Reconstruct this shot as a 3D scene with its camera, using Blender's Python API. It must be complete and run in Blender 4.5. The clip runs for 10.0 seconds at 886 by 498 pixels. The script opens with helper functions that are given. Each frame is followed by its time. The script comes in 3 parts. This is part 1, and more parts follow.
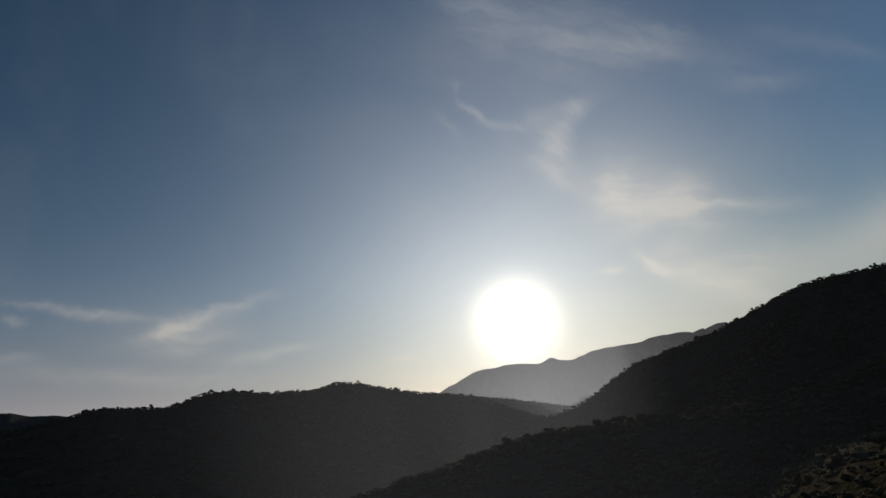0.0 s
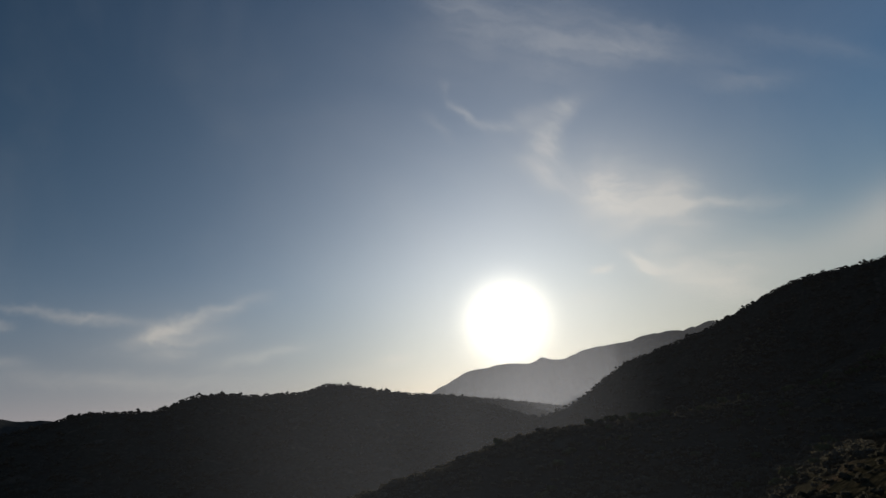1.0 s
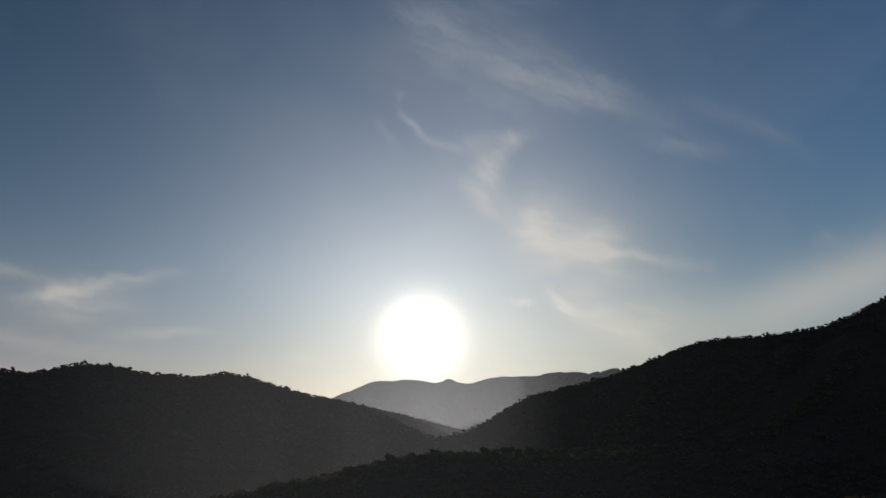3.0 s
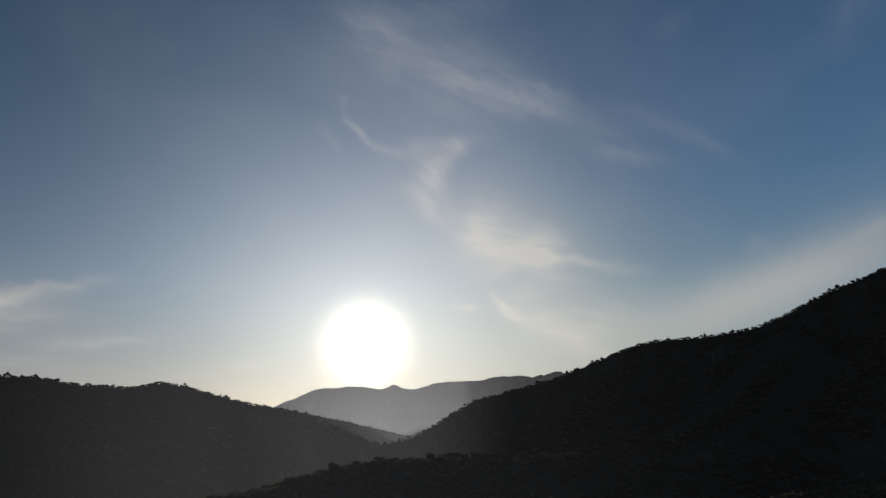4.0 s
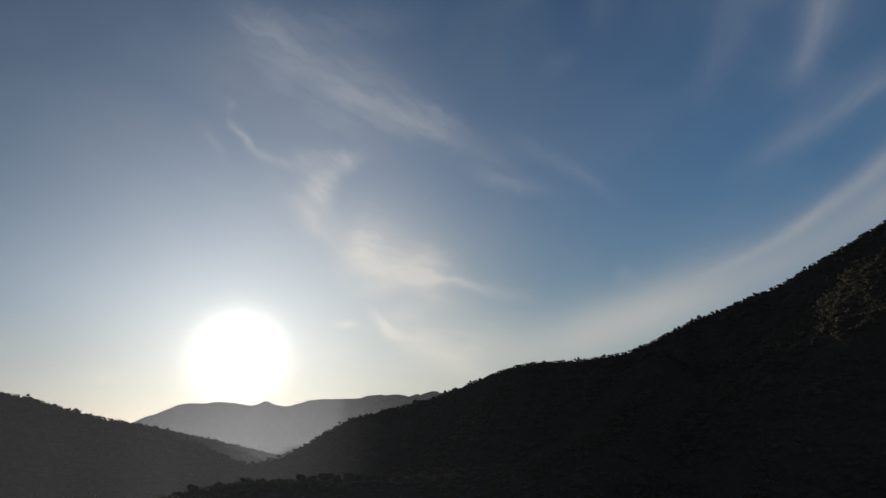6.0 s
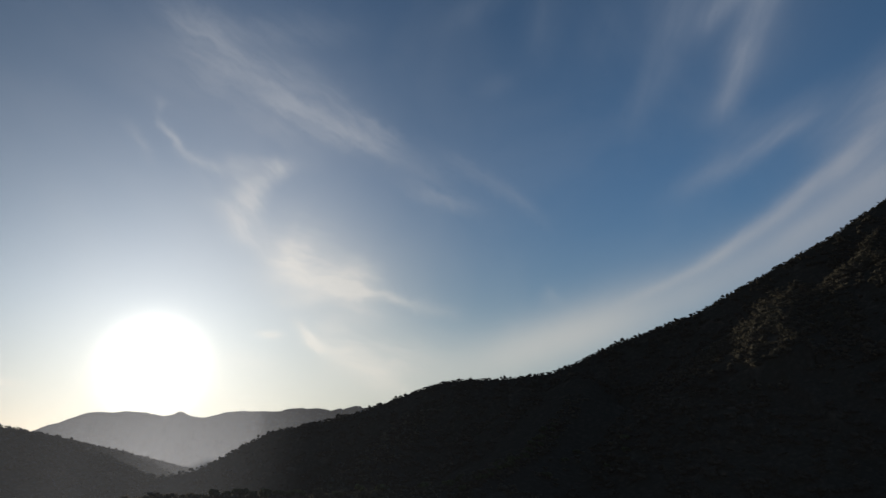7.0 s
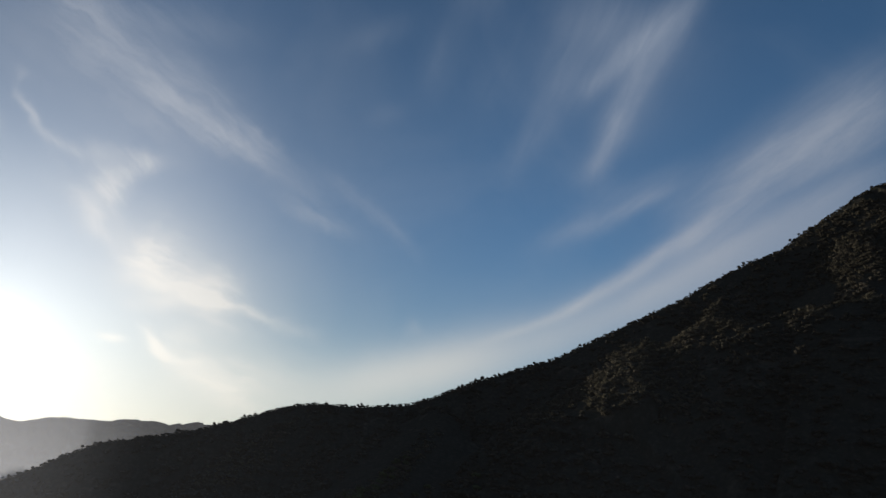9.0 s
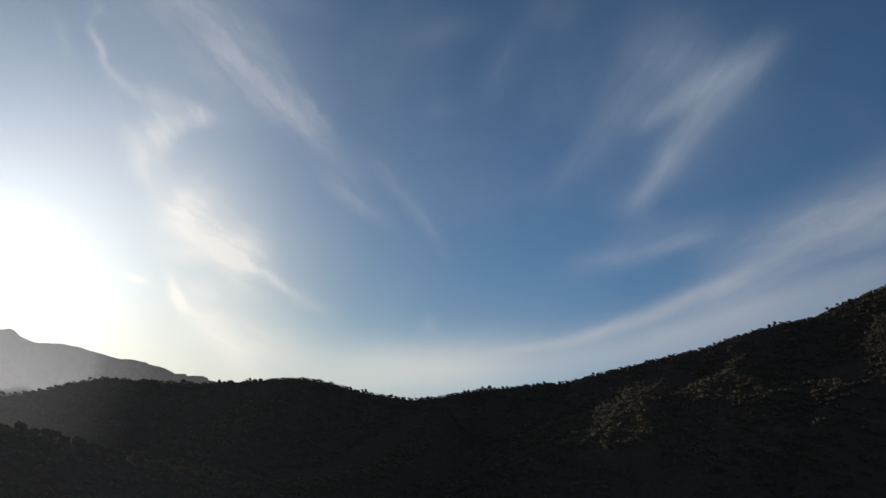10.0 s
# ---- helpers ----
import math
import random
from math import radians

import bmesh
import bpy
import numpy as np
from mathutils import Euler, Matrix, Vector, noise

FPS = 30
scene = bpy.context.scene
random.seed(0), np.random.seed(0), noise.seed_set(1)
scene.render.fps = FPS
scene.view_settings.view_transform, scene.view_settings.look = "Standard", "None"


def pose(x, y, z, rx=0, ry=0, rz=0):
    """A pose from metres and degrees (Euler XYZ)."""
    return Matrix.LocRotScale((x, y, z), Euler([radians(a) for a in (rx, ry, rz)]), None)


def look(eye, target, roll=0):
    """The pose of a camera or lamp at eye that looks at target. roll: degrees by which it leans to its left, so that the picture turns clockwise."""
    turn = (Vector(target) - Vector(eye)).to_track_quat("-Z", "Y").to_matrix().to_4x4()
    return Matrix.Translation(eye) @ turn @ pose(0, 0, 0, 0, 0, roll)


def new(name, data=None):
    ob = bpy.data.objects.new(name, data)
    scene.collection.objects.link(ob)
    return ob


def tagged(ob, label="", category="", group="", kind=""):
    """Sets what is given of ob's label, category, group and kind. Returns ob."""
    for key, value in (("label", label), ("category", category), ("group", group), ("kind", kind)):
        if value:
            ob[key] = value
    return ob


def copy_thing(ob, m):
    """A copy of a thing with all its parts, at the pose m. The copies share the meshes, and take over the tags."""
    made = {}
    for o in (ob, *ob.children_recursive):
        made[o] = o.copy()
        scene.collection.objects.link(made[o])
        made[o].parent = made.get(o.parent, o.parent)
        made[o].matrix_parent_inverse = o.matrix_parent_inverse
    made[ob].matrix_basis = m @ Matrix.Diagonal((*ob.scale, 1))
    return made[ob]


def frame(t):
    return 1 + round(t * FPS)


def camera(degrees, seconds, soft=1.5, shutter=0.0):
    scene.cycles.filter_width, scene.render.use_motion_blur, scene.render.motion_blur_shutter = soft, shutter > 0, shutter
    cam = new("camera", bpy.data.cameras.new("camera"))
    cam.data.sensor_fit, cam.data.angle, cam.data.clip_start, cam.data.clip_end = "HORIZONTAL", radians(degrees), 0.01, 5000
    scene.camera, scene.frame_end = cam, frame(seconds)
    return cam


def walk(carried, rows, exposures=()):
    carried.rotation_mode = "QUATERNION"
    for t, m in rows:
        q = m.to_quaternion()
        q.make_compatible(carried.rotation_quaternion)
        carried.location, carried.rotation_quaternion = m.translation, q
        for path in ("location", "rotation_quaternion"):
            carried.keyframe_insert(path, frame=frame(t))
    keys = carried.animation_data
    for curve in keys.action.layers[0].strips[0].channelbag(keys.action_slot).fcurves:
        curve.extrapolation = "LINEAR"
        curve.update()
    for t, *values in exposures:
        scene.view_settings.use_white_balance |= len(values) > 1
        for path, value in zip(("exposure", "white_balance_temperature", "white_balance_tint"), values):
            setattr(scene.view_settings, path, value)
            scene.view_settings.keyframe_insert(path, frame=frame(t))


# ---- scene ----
# A camera drone drifts forward over a wooded valley at sundown and turns to its right.
cam = camera(66.0, 10.0, soft=1.5)
# seconds, x, y, z, and the turn about x, y, z in degrees
ROWS = [
    (0.0, 0.00, 0.00, 75.00, 103.18, 4.71, 6.98),
    (0.5, 0.11, 2.75, 75.06, 103.10, 4.05, 8.27),
    (1.0, 0.22, 5.49, 75.11, 103.17, 5.32, 6.31),
    (1.5, 0.33, 8.24, 75.17, 103.62, 2.42, 1.77),
    (2.0, 0.44, 10.99, 75.23, 103.74, -3.61, 1.44),
    (2.2, 0.48, 12.09, 75.25, 103.66, -3.68, 1.34),
    (3.3, 0.73, 18.13, 75.38, 104.28, -2.61, -3.14),
    (3.5, 0.77, 19.23, 75.40, 104.38, -2.60, -3.69),
    (4.0, 0.88, 21.98, 75.46, 104.72, -1.53, -6.33),
    (4.5, 0.99, 24.72, 75.51, 105.17, -1.55, -9.05),
    (5.0, 1.10, 27.47, 75.57, 105.53, -1.93, -11.22),
    (5.5, 1.21, 30.22, 75.63, 105.99, -1.98, -13.66),
    (5.7, 1.26, 31.32, 75.65, 106.17, -1.96, -14.74),
    (6.8, 1.50, 37.36, 75.78, 107.84, -2.73, -21.77),
    (7.0, 1.54, 38.46, 75.80, 108.11, -2.97, -22.95),
    (7.5, 1.65, 41.21, 75.86, 108.94, -3.58, -26.19),
    (8.0, 1.76, 43.96, 75.91, 109.78, -4.42, -29.34),
    (8.5, 1.87, 46.70, 75.97, 110.65, -5.13, -32.57),
    (9.0, 1.98, 49.45, 76.03, 111.47, -6.16, -35.59),
    (9.5, 2.09, 52.20, 76.09, 111.94, -10.09, -37.32),
    (10.0, 2.20, 54.94, 76.14, 111.90, -16.84, -37.26),
]
walk(cam, [(t, pose(x, y, z, a, b, c)) for t, x, y, z, a, b, c in ROWS],
     exposures=[(0, -0.06), (3.3, -0.04), (5.5, 0.04), (7.5, 0.30), (9.0, 0.51), (10.0, 0.55)])

# ---------------------------------------------------------------- world, sun
SUN_AZ, SUN_EL = -0.26, 6.46
SUN_WAY = Vector((math.sin(radians(SUN_AZ)) * math.cos(radians(SUN_EL)),
                  math.cos(radians(SUN_AZ)) * math.cos(radians(SUN_EL)), math.sin(radians(SUN_EL))))


class Nodes:
    """Short-hand for building a node tree."""

    def __init__(self, tree):
        self.tree = tree
        tree.nodes.clear()

    def add(self, kind):
        return self.tree.nodes.new(kind)

    def link(self, a, b):
        self.tree.links.new(a, b)

    def put(self, socket, value):
        if isinstance(value, bpy.types.NodeSocket):
            self.link(value, socket)
        elif value is not None:
            socket.default_value = value

    def calc(self, op, a, b=None, c=None, clamp=False):
        node = self.add("ShaderNodeMath")
        node.operation, node.use_clamp = op, clamp
        for socket, value in zip(node.inputs, (a, b, c)):
            self.put(socket, value)
        return node.outputs[0]

    def dot(self, a, b):
        node = self.add("ShaderNodeVectorMath")
        node.operation = "DOT_PRODUCT"
        self.put(node.inputs[0], a)
        self.put(node.inputs[1], b)
        return node.outputs["Value"]

    def vec(self, op, a, b):
        node = self.add("ShaderNodeVectorMath")
        node.operation = op
        self.put(node.inputs[0], a)
        self.put(node.inputs[1], b)
        return node.outputs[0]

    def scaled(self, a, k):
        node = self.add("ShaderNodeVectorMath")
        node.operation = "SCALE"
        self.put(node.inputs[0], a)
        self.put(node.inputs["Scale"], k)
        return node.outputs[0]

    def noise(self, where, scale, detail=4.0, rough=0.55, colour=False, warp=0.0):
        node = self.add("ShaderNodeTexNoise")
        self.put(node.inputs["Vector"], where)
        self.put(node.inputs["Scale"], scale)
        self.put(node.inputs["Detail"], detail)
        self.put(node.inputs["Roughness"], rough)
        self.put(node.inputs["Distortion"], warp)
        return node.outputs["Color" if colour else "Fac"]

    def mix(self, fac, a, b, blend="MIX"):
        node = self.add("ShaderNodeMix")
        node.data_type, node.blend_type, node.clamp_factor = "RGBA", blend, True
        self.put(node.inputs[0], fac)
        self.put(node.inputs[6], a if isinstance(a, bpy.types.NodeSocket) else (*a, 1.0))
        self.put(node.inputs[7], b if isinstance(b, bpy.types.NodeSocket) else (*b, 1.0))
        return node.outputs[2]

    def span(self, value, lo, hi, a=0.0, b=1.0, smooth=True):
        node = self.add("ShaderNodeMapRange")
        node.interpolation_type = "SMOOTHSTEP" if smooth else "LINEAR"
        for name, v in (("Value", value), ("From Min", lo), ("From Max", hi), ("To Min", a), ("To Max", b)):
            self.put(node.inputs[name], v)
        return node.outputs[0]


world = bpy.data.worlds.new("evening_sky")
scene.world = world
world.use_nodes = True
W = Nodes(world.node_tree)
way = W.add("ShaderNodeTexCoord").outputs["Generated"]
sky = W.add("ShaderNodeTexSky")
sky.sky_type, sky.sun_disc = "NISHITA", False
sky.sun_elevation, sky.sun_rotation = radians(SUN_EL), radians(SUN_AZ)
sky.altitude, sky.air_density, sky.dust_density, sky.ozone_density = 400.0, 1.0, 0.2, 3.1
SKY_STRENGTH = 0.058
rise = W.calc("ARCSINE", W.add("ShaderNodeSeparateXYZ").outputs[2])
W.put(rise.node.inputs[0].links[0].from_node.inputs[0], way)
height = W.calc("MULTIPLY", rise, 180 / math.pi)
base = W.scaled(W.mix(1.0, sky.outputs[0], tuple(SKY_STRENGTH * k for k in (0.93, 1.01, 1.09)), "MULTIPLY"), W.span(height, 0.0, 12.0, 0.50, 1.0))
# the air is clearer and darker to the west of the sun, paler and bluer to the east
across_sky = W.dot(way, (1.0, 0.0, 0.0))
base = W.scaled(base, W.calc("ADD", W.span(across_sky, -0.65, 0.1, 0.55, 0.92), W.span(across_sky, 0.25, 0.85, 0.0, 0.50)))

# low in the east the dust takes the blue out of the light
dusty = W.calc("MULTIPLY", W.span(across_sky, -0.1, 0.35), W.span(height, 4.0, 26.0, 1.0, 0.0))
base = W.mix(dusty, base, W.mix(1.0, base, (1.02, 0.93, 0.76), "MULTIPLY"))

# the sun's bright heart and the aureole that thin dust spreads round it
cosine = W.dot(way, tuple(SUN_WAY))
angle = W.calc("MULTIPLY", W.calc("ARCCOSINE", W.calc("MINIMUM", cosine, 0.999999)), 180 / math.pi)


def lobe(width, power):
    return W.calc("POWER", math.e, W.calc("MULTIPLY", W.calc("POWER", W.calc("DIVIDE", angle, width), power), -1.0))


def glow(fac, colour):
    node = W.add("ShaderNodeVectorMath")
    node.operation = "SCALE"
    node.inputs[0].default_value = colour
    W.put(node.inputs["Scale"], fac)
    return node.outputs[0]


def plus(a, b):
    return W.vec("ADD", a, b)


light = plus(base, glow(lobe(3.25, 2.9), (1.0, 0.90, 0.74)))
light = plus(light, glow(lobe(9.5, 1.0), (0.385, 0.335, 0.262)))
light = plus(light, glow(lobe(14.0, 1.6), (0.258, 0.254, 0.246)))
# the pale dust layer near the skyline
layer = W.calc("POWER", math.e, W.calc("DIVIDE", W.calc("MAXIMUM", height, 0.0), -5.6))
light = plus(light, W.scaled(W.mix(W.span(W.dot(way, (-1.0, 0.0, 0.0)), 0.05, 0.45), (0.310, 0.242, 0.220), (0.300, 0.235, 0.275)), layer))
deep = W.calc("POWER", math.e, W.calc("DIVIDE", W.calc("MAXIMUM", height, 0.0), -22.0))
light = plus(light, glow(deep, (0.013, 0.034, 0.041)))

# cirrus: soft streaks along short arcs of the sky, frayed by noise
warp = W.vec("SUBTRACT", W.noise(way, 5.0, 2.0, 0.5, colour=True), (0.5, 0.5, 0.5))
fray = W.vec("SUBTRACT", W.noise(way, 24.0, 4.0, 0.6, colour=True), (0.5, 0.5, 0.5))
wisp = W.vec("SUBTRACT", W.noise(way, 75.0, 4.0, 0.65, colour=True), (0.5, 0.5, 0.5))
bent = plus(plus(plus(way, W.scaled(warp, 0.022)), W.scaled(fray, 0.026)), W.scaled(wisp, 0.007))
smooth_bent = plus(plus(way, W.scaled(warp, 0.010)), W.scaled(fray, 0.008))
streaks = []


def heaven(az, el):
    az, el = radians(az), radians(el)
    return Vector((math.sin(az) * math.cos(el), math.cos(az) * math.cos(el), math.sin(el)))


def arc(az0, el0, az1, el1):
    a, b = heaven(az0, el0), heaven(az1, el1)
    along = b - a
    half = along.length / 2
    along.normalize()
    mid = ((a + b) / 2).normalized()
    return half, mid, along, along.cross(mid).normalized()


def fibres(az0, el0, az1, el1, low=0.42, high=1.36):
    """Fine grain drawn out along an arc of the sky."""
    half, mid, along, across = arc(az0, el0, az1, el1)
    node = W.add("ShaderNodeCombineXYZ")
    W.put(node.inputs[0], W.dot(bent, tuple(along * 7.0)))
    W.put(node.inputs[1], W.dot(bent, tuple(across * 34.0)))
    return W.span(W.noise(node.outputs[0], 1.0, 5.0, 0.62, warp=0.35), 0.28, 0.72, low, high)


def streak(grain, az0, el0, az1, el1, wide, dense):
    """A cirrus streak from one place of the sky to another (degrees), half as wide as said."""
    half, mid, along, across = arc(az0, el0, az1, el1)
    u = W.dot(bent, tuple(along / (half * 1.05)))
    u = W.calc("SUBTRACT", u, mid.dot(along) / (half * 1.05))
    v = W.dot(bent, tuple(across / (radians(wide) * 1.3)))
    u2 = W.calc("POWER", W.calc("ABSOLUTE", u), 2.4)
    s = W.calc("MULTIPLY_ADD", v, v, u2)
    streaks.append(W.calc("MULTIPLY", W.calc("MULTIPLY", W.calc("POWER", 1 / math.e, s), dense), grain))


grain = fibres(-36.1, 8.9, -21.9, 9.2)
streak(grain, -39.3, 9.8, -35.7, 9.4, 0.25, 0.20)
streak(grain, -35.7, 9.3, -30.3, 8.7, 0.31, 0.35)
streak(grain, -30.3, 7.2, -21.6, 9.8, 0.39, 0.37)
streak(grain, -26.6, 8.9, -21.6, 9.8, 0.23, 0.28)
streak(grain, -30.7, 6.8, -23.2, 7.3, 0.88, 0.32)
streak(grain, -29.5, 8.1, -27.0, 7.0, 0.95, 0.26)
streak(grain, -24.1, 5.3, -17.0, 6.0, 0.40, 0.30)
streak(grain, -39.5, 8.5, -38.0, 8.4, 0.25, 0.28)
streak(grain, -39.4, 5.9, -37.0, 5.9, 0.30, 0.23)
streak(grain, -34.1, 4.4, -20.7, 3.8, 0.48, 0.20)
streak(grain, -39.3, 5.2, -30.3, 4.1, 0.50, 0.14)
streak(grain, -15.3, 3.6, -9.7, 3.4, 0.46, 0.14)
grain = fibres(-3.1, 25.0, 6.6, 17.3)
streak(grain, -3.1, 25.1, -0.7, 23.1, 0.23, 0.26)
streak(grain, -1.0, 23.2, 2.1, 22.7, 0.32, 0.18)
streak(grain, 1.6, 22.8, 8.7, 23.8, 0.56, 0.17)
streak(grain, -5.8, 24.4, -3.6, 22.2, 0.32, 0.11)
streak(grain, -3.7, 27.0, -3.4, 25.9, 0.23, 0.08)
streak(grain, 7.9, 23.8, 5.4, 21.8, 0.56, 0.26)
streak(grain, 5.7, 22.2, 4.0, 19.8, 0.89, 0.36)
streak(grain, 3.8, 20.5, 4.8, 18.2, 0.94, 0.31)
streak(grain, 4.3, 18.4, 6.9, 17.2, 0.80, 0.29)
streak(grain, 6.8, 17.3, 9.4, 16.7, 1.04, 0.19)
streak(grain, 1.0, 23.8, 4.4, 17.9, 2.11, 0.07)
grain = fibres(6.4, 15.6, 18.2, 13.9)
streak(grain, 8.6, 17.8, 10.0, 15.7, 0.85, 0.34)
streak(grain, 7.9, 15.9, 13.8, 14.9, 1.04, 0.34)
streak(grain, 9.4, 14.7, 15.8, 13.9, 0.76, 0.42)
streak(grain, 13.3, 15.8, 16.5, 14.6, 0.94, 0.25)
streak(grain, 12.4, 13.9, 15.8, 14.7, 1.23, 0.22)
streak(grain, 15.0, 14.1, 19.6, 13.1, 0.33, 0.34)
streak(grain, 19.1, 13.2, 23.3, 12.8, 0.56, 0.14)
streak(grain, 6.5, 15.1, 10.9, 13.8, 1.23, 0.20)
streak(grain, 8.5, 12.7, 11.7, 13.1, 0.43, 0.28)
streak(grain, 13.4, 12.7, 17.2, 11.5, 0.66, 0.20)
streak(grain, 7.3, 19.0, 12.3, 17.2, 1.42, 0.13)
streak(grain, 10.1, 11.2, 11.1, 9.8, 0.33, 0.48)
streak(grain, 10.9, 10.2, 12.2, 8.8, 0.42, 0.56)
streak(grain, 11.7, 9.4, 15.7, 8.5, 0.84, 0.36)
streak(grain, 14.3, 8.7, 19.4, 7.7, 1.02, 0.34)
streak(grain, 11.4, 11.2, 14.3, 10.3, 0.75, 0.22)
streak(grain, 4.4, 7.5, 9.1, 7.7, 0.47, 0.17)
streak(grain, 15.7, 9.7, 22.7, 9.0, 1.85, 0.14)
streak(grain, 13.4, 6.8, 22.6, 6.0, 1.83, 0.14)
grain = fibres(-4.7, 33.0, 17.1, 25.7)
streak(grain, -4.9, 33.1, 1.5, 30.8, 1.67, 0.14)
streak(grain, -0.6, 31.3, 8.0, 29.2, 1.96, 0.17)
streak(grain, 5.8, 29.7, 13.3, 27.0, 1.80, 0.18)
streak(grain, 10.6, 27.6, 17.4, 25.7, 0.99, 0.23)
streak(grain, 13.2, 28.1, 17.1, 26.0, 0.81, 0.11)
streak(grain, 0.7, 28.7, 9.1, 25.8, 1.82, 0.08)
streak(grain, -1.8, 32.7, 12.1, 34.9, 0.93, 0.08)
streak(grain, -5.8, 31.5, -0.2, 26.0, 2.72, 0.05)
streak(grain, 19.3, 22.5, 24.8, 21.5, 0.45, 0.12)
streak(grain, 17.3, 23.2, 22.2, 22.1, 1.19, 0.05)
streak(grain, 21.4, 26.0, 27.0, 23.3, 0.53, 0.07)
streak(grain, 26.6, 23.6, 30.9, 20.7, 0.51, 0.07)
streak(grain, 17.4, 25.3, 22.3, 23.9, 1.35, 0.06)
streak(grain, 30.8, 14.3, 32.2, 15.1, 0.60, 0.09)
bent = smooth_bent
grain = fibres(46.8, 28.7, 54.6, 40.5, 0.72, 1.18)
streak(grain, 46.4, 28.1, 47.7, 30.8, 0.68, 0.19)
streak(grain, 47.4, 30.3, 49.0, 33.6, 0.85, 0.25)
streak(grain, 48.7, 33.2, 51.4, 37.1, 0.88, 0.22)
streak(grain, 50.9, 36.4, 55.4, 41.2, 0.77, 0.20)
streak(grain, 45.0, 34.5, 47.9, 36.7, 0.63, 0.19)
streak(grain, 47.4, 36.4, 51.9, 39.5, 0.79, 0.20)
streak(grain, 51.4, 39.0, 56.2, 41.9, 0.94, 0.17)
streak(grain, 49.8, 36.2, 51.4, 40.8, 2.36, 0.16)
streak(grain, 45.4, 38.5, 48.0, 43.4, 2.62, 0.12)
streak(grain, 38.2, 28.2, 41.6, 32.5, 1.03, 0.09)
streak(grain, 41.1, 32.1, 44.3, 37.2, 1.37, 0.11)
streak(grain, 43.3, 35.5, 45.2, 41.5, 2.00, 0.10)
streak(grain, 48.0, 31.0, 50.9, 35.3, 1.60, 0.09)
streak(grain, 44.8, 27.3, 46.8, 29.7, 1.19, 0.06)
streak(grain, 30.1, 33.7, 31.4, 39.7, 1.18, 0.07)
streak(grain, 21.1, 36.2, 26.8, 39.1, 0.86, 0.07)
streak(grain, 34.3, 31.9, 39.1, 39.3, 1.83, 0.04)
streak(grain, 24.5, 31.3, 28.1, 32.3, 0.64, 0.04)
streak(grain, 32.4, 40.6, 36.8, 43.0, 1.29, 0.05)
grain = fibres(44.3, 16.8, 62.9, 29.1, 0.72, 1.18)
streak(grain, 42.0, 22.5, 48.2, 24.8, 0.74, 0.12)
streak(grain, 47.8, 24.7, 53.5, 27.4, 0.50, 0.22)
streak(grain, 44.5, 23.9, 49.9, 27.4, 1.10, 0.09)
streak(grain, 49.4, 26.7, 55.2, 28.9, 0.72, 0.10)
streak(grain, 38.2, 14.2, 44.8, 17.0, 0.32, 0.16)
streak(grain, 43.8, 16.6, 49.5, 19.9, 0.41, 0.30)
streak(grain, 48.7, 19.4, 54.4, 23.2, 0.58, 0.34)
streak(grain, 53.4, 22.5, 59.2, 26.9, 0.86, 0.36)
streak(grain, 58.3, 26.3, 64.2, 29.5, 1.09, 0.36)
streak(grain, 63.3, 29.1, 71.3, 31.5, 1.28, 0.34)
streak(grain, 52.3, 24.5, 59.4, 29.0, 1.14, 0.16)
streak(grain, 58.4, 28.5, 65.3, 31.8, 1.26, 0.20)
streak(grain, 64.4, 31.5, 71.7, 33.9, 1.43, 0.22)
streak(grain, 55.0, 22.3, 63.6, 27.3, 0.68, 0.16)
streak(grain, 62.3, 26.6, 69.8, 29.4, 0.81, 0.18)
streak(grain, 49.0, 17.4, 55.9, 21.6, 0.62, 0.14)
streak(grain, 55.4, 21.3, 62.5, 24.8, 0.68, 0.15)
streak(grain, 62.1, 24.6, 70.7, 27.5, 0.73, 0.14)
grain = 1.0
streak(grain, -11.1, 4.3, -8.5, 4.3, 0.20, 0.45)
streak(grain, 7.2, 9.8, 9.0, 9.9, 0.24, 0.50)
streak(grain, 39.8, 12.6, 51.3, 17.8, 1.54, 0.16)
streak(grain, 49.9, 16.9, 59.4, 22.1, 1.57, 0.17)
streak(grain, 58.1, 21.5, 70.5, 25.9, 1.64, 0.17)
streak(grain, 4.2, 20.3, 15.7, 9.7, 4.73, 0.17)
streak(grain, 8.4, 16.2, 19.0, 9.7, 4.24, 0.22)
streak(grain, -3.8, 31.8, 15.3, 26.0, 3.81, 0.08)
streak(grain, 2.2, 4.7, 19.0, 6.0, 2.76, 0.14)
streak(grain, 16.7, 6.0, 30.1, 9.5, 2.68, 0.16)
streak(grain, 25.7, 8.2, 40.4, 14.3, 1.69, 0.20)
streak(grain, 46.8, 30.6, 53.0, 42.2, 4.81, 0.07)
streak(grain, -34.2, 7.2, -23.2, 8.1, 2.17, 0.08)
streak(grain, 30.5, 10.2, 49.0, 16.8, 1.95, 0.19)
streak(grain, 42.0, 14.6, 58.1, 21.3, 1.79, 0.19)
streak(grain, 53.6, 19.2, 69.2, 25.7, 1.66, 0.19)
streak(grain, 24.2, 8.5, 39.8, 12.6, 1.71, 0.24)
streak(grain, 11.6, 6.4, 27.4, 9.0, 1.69, 0.12)
streak(grain, 25.3, 9.1, 40.0, 13.6, 1.87, 0.16)

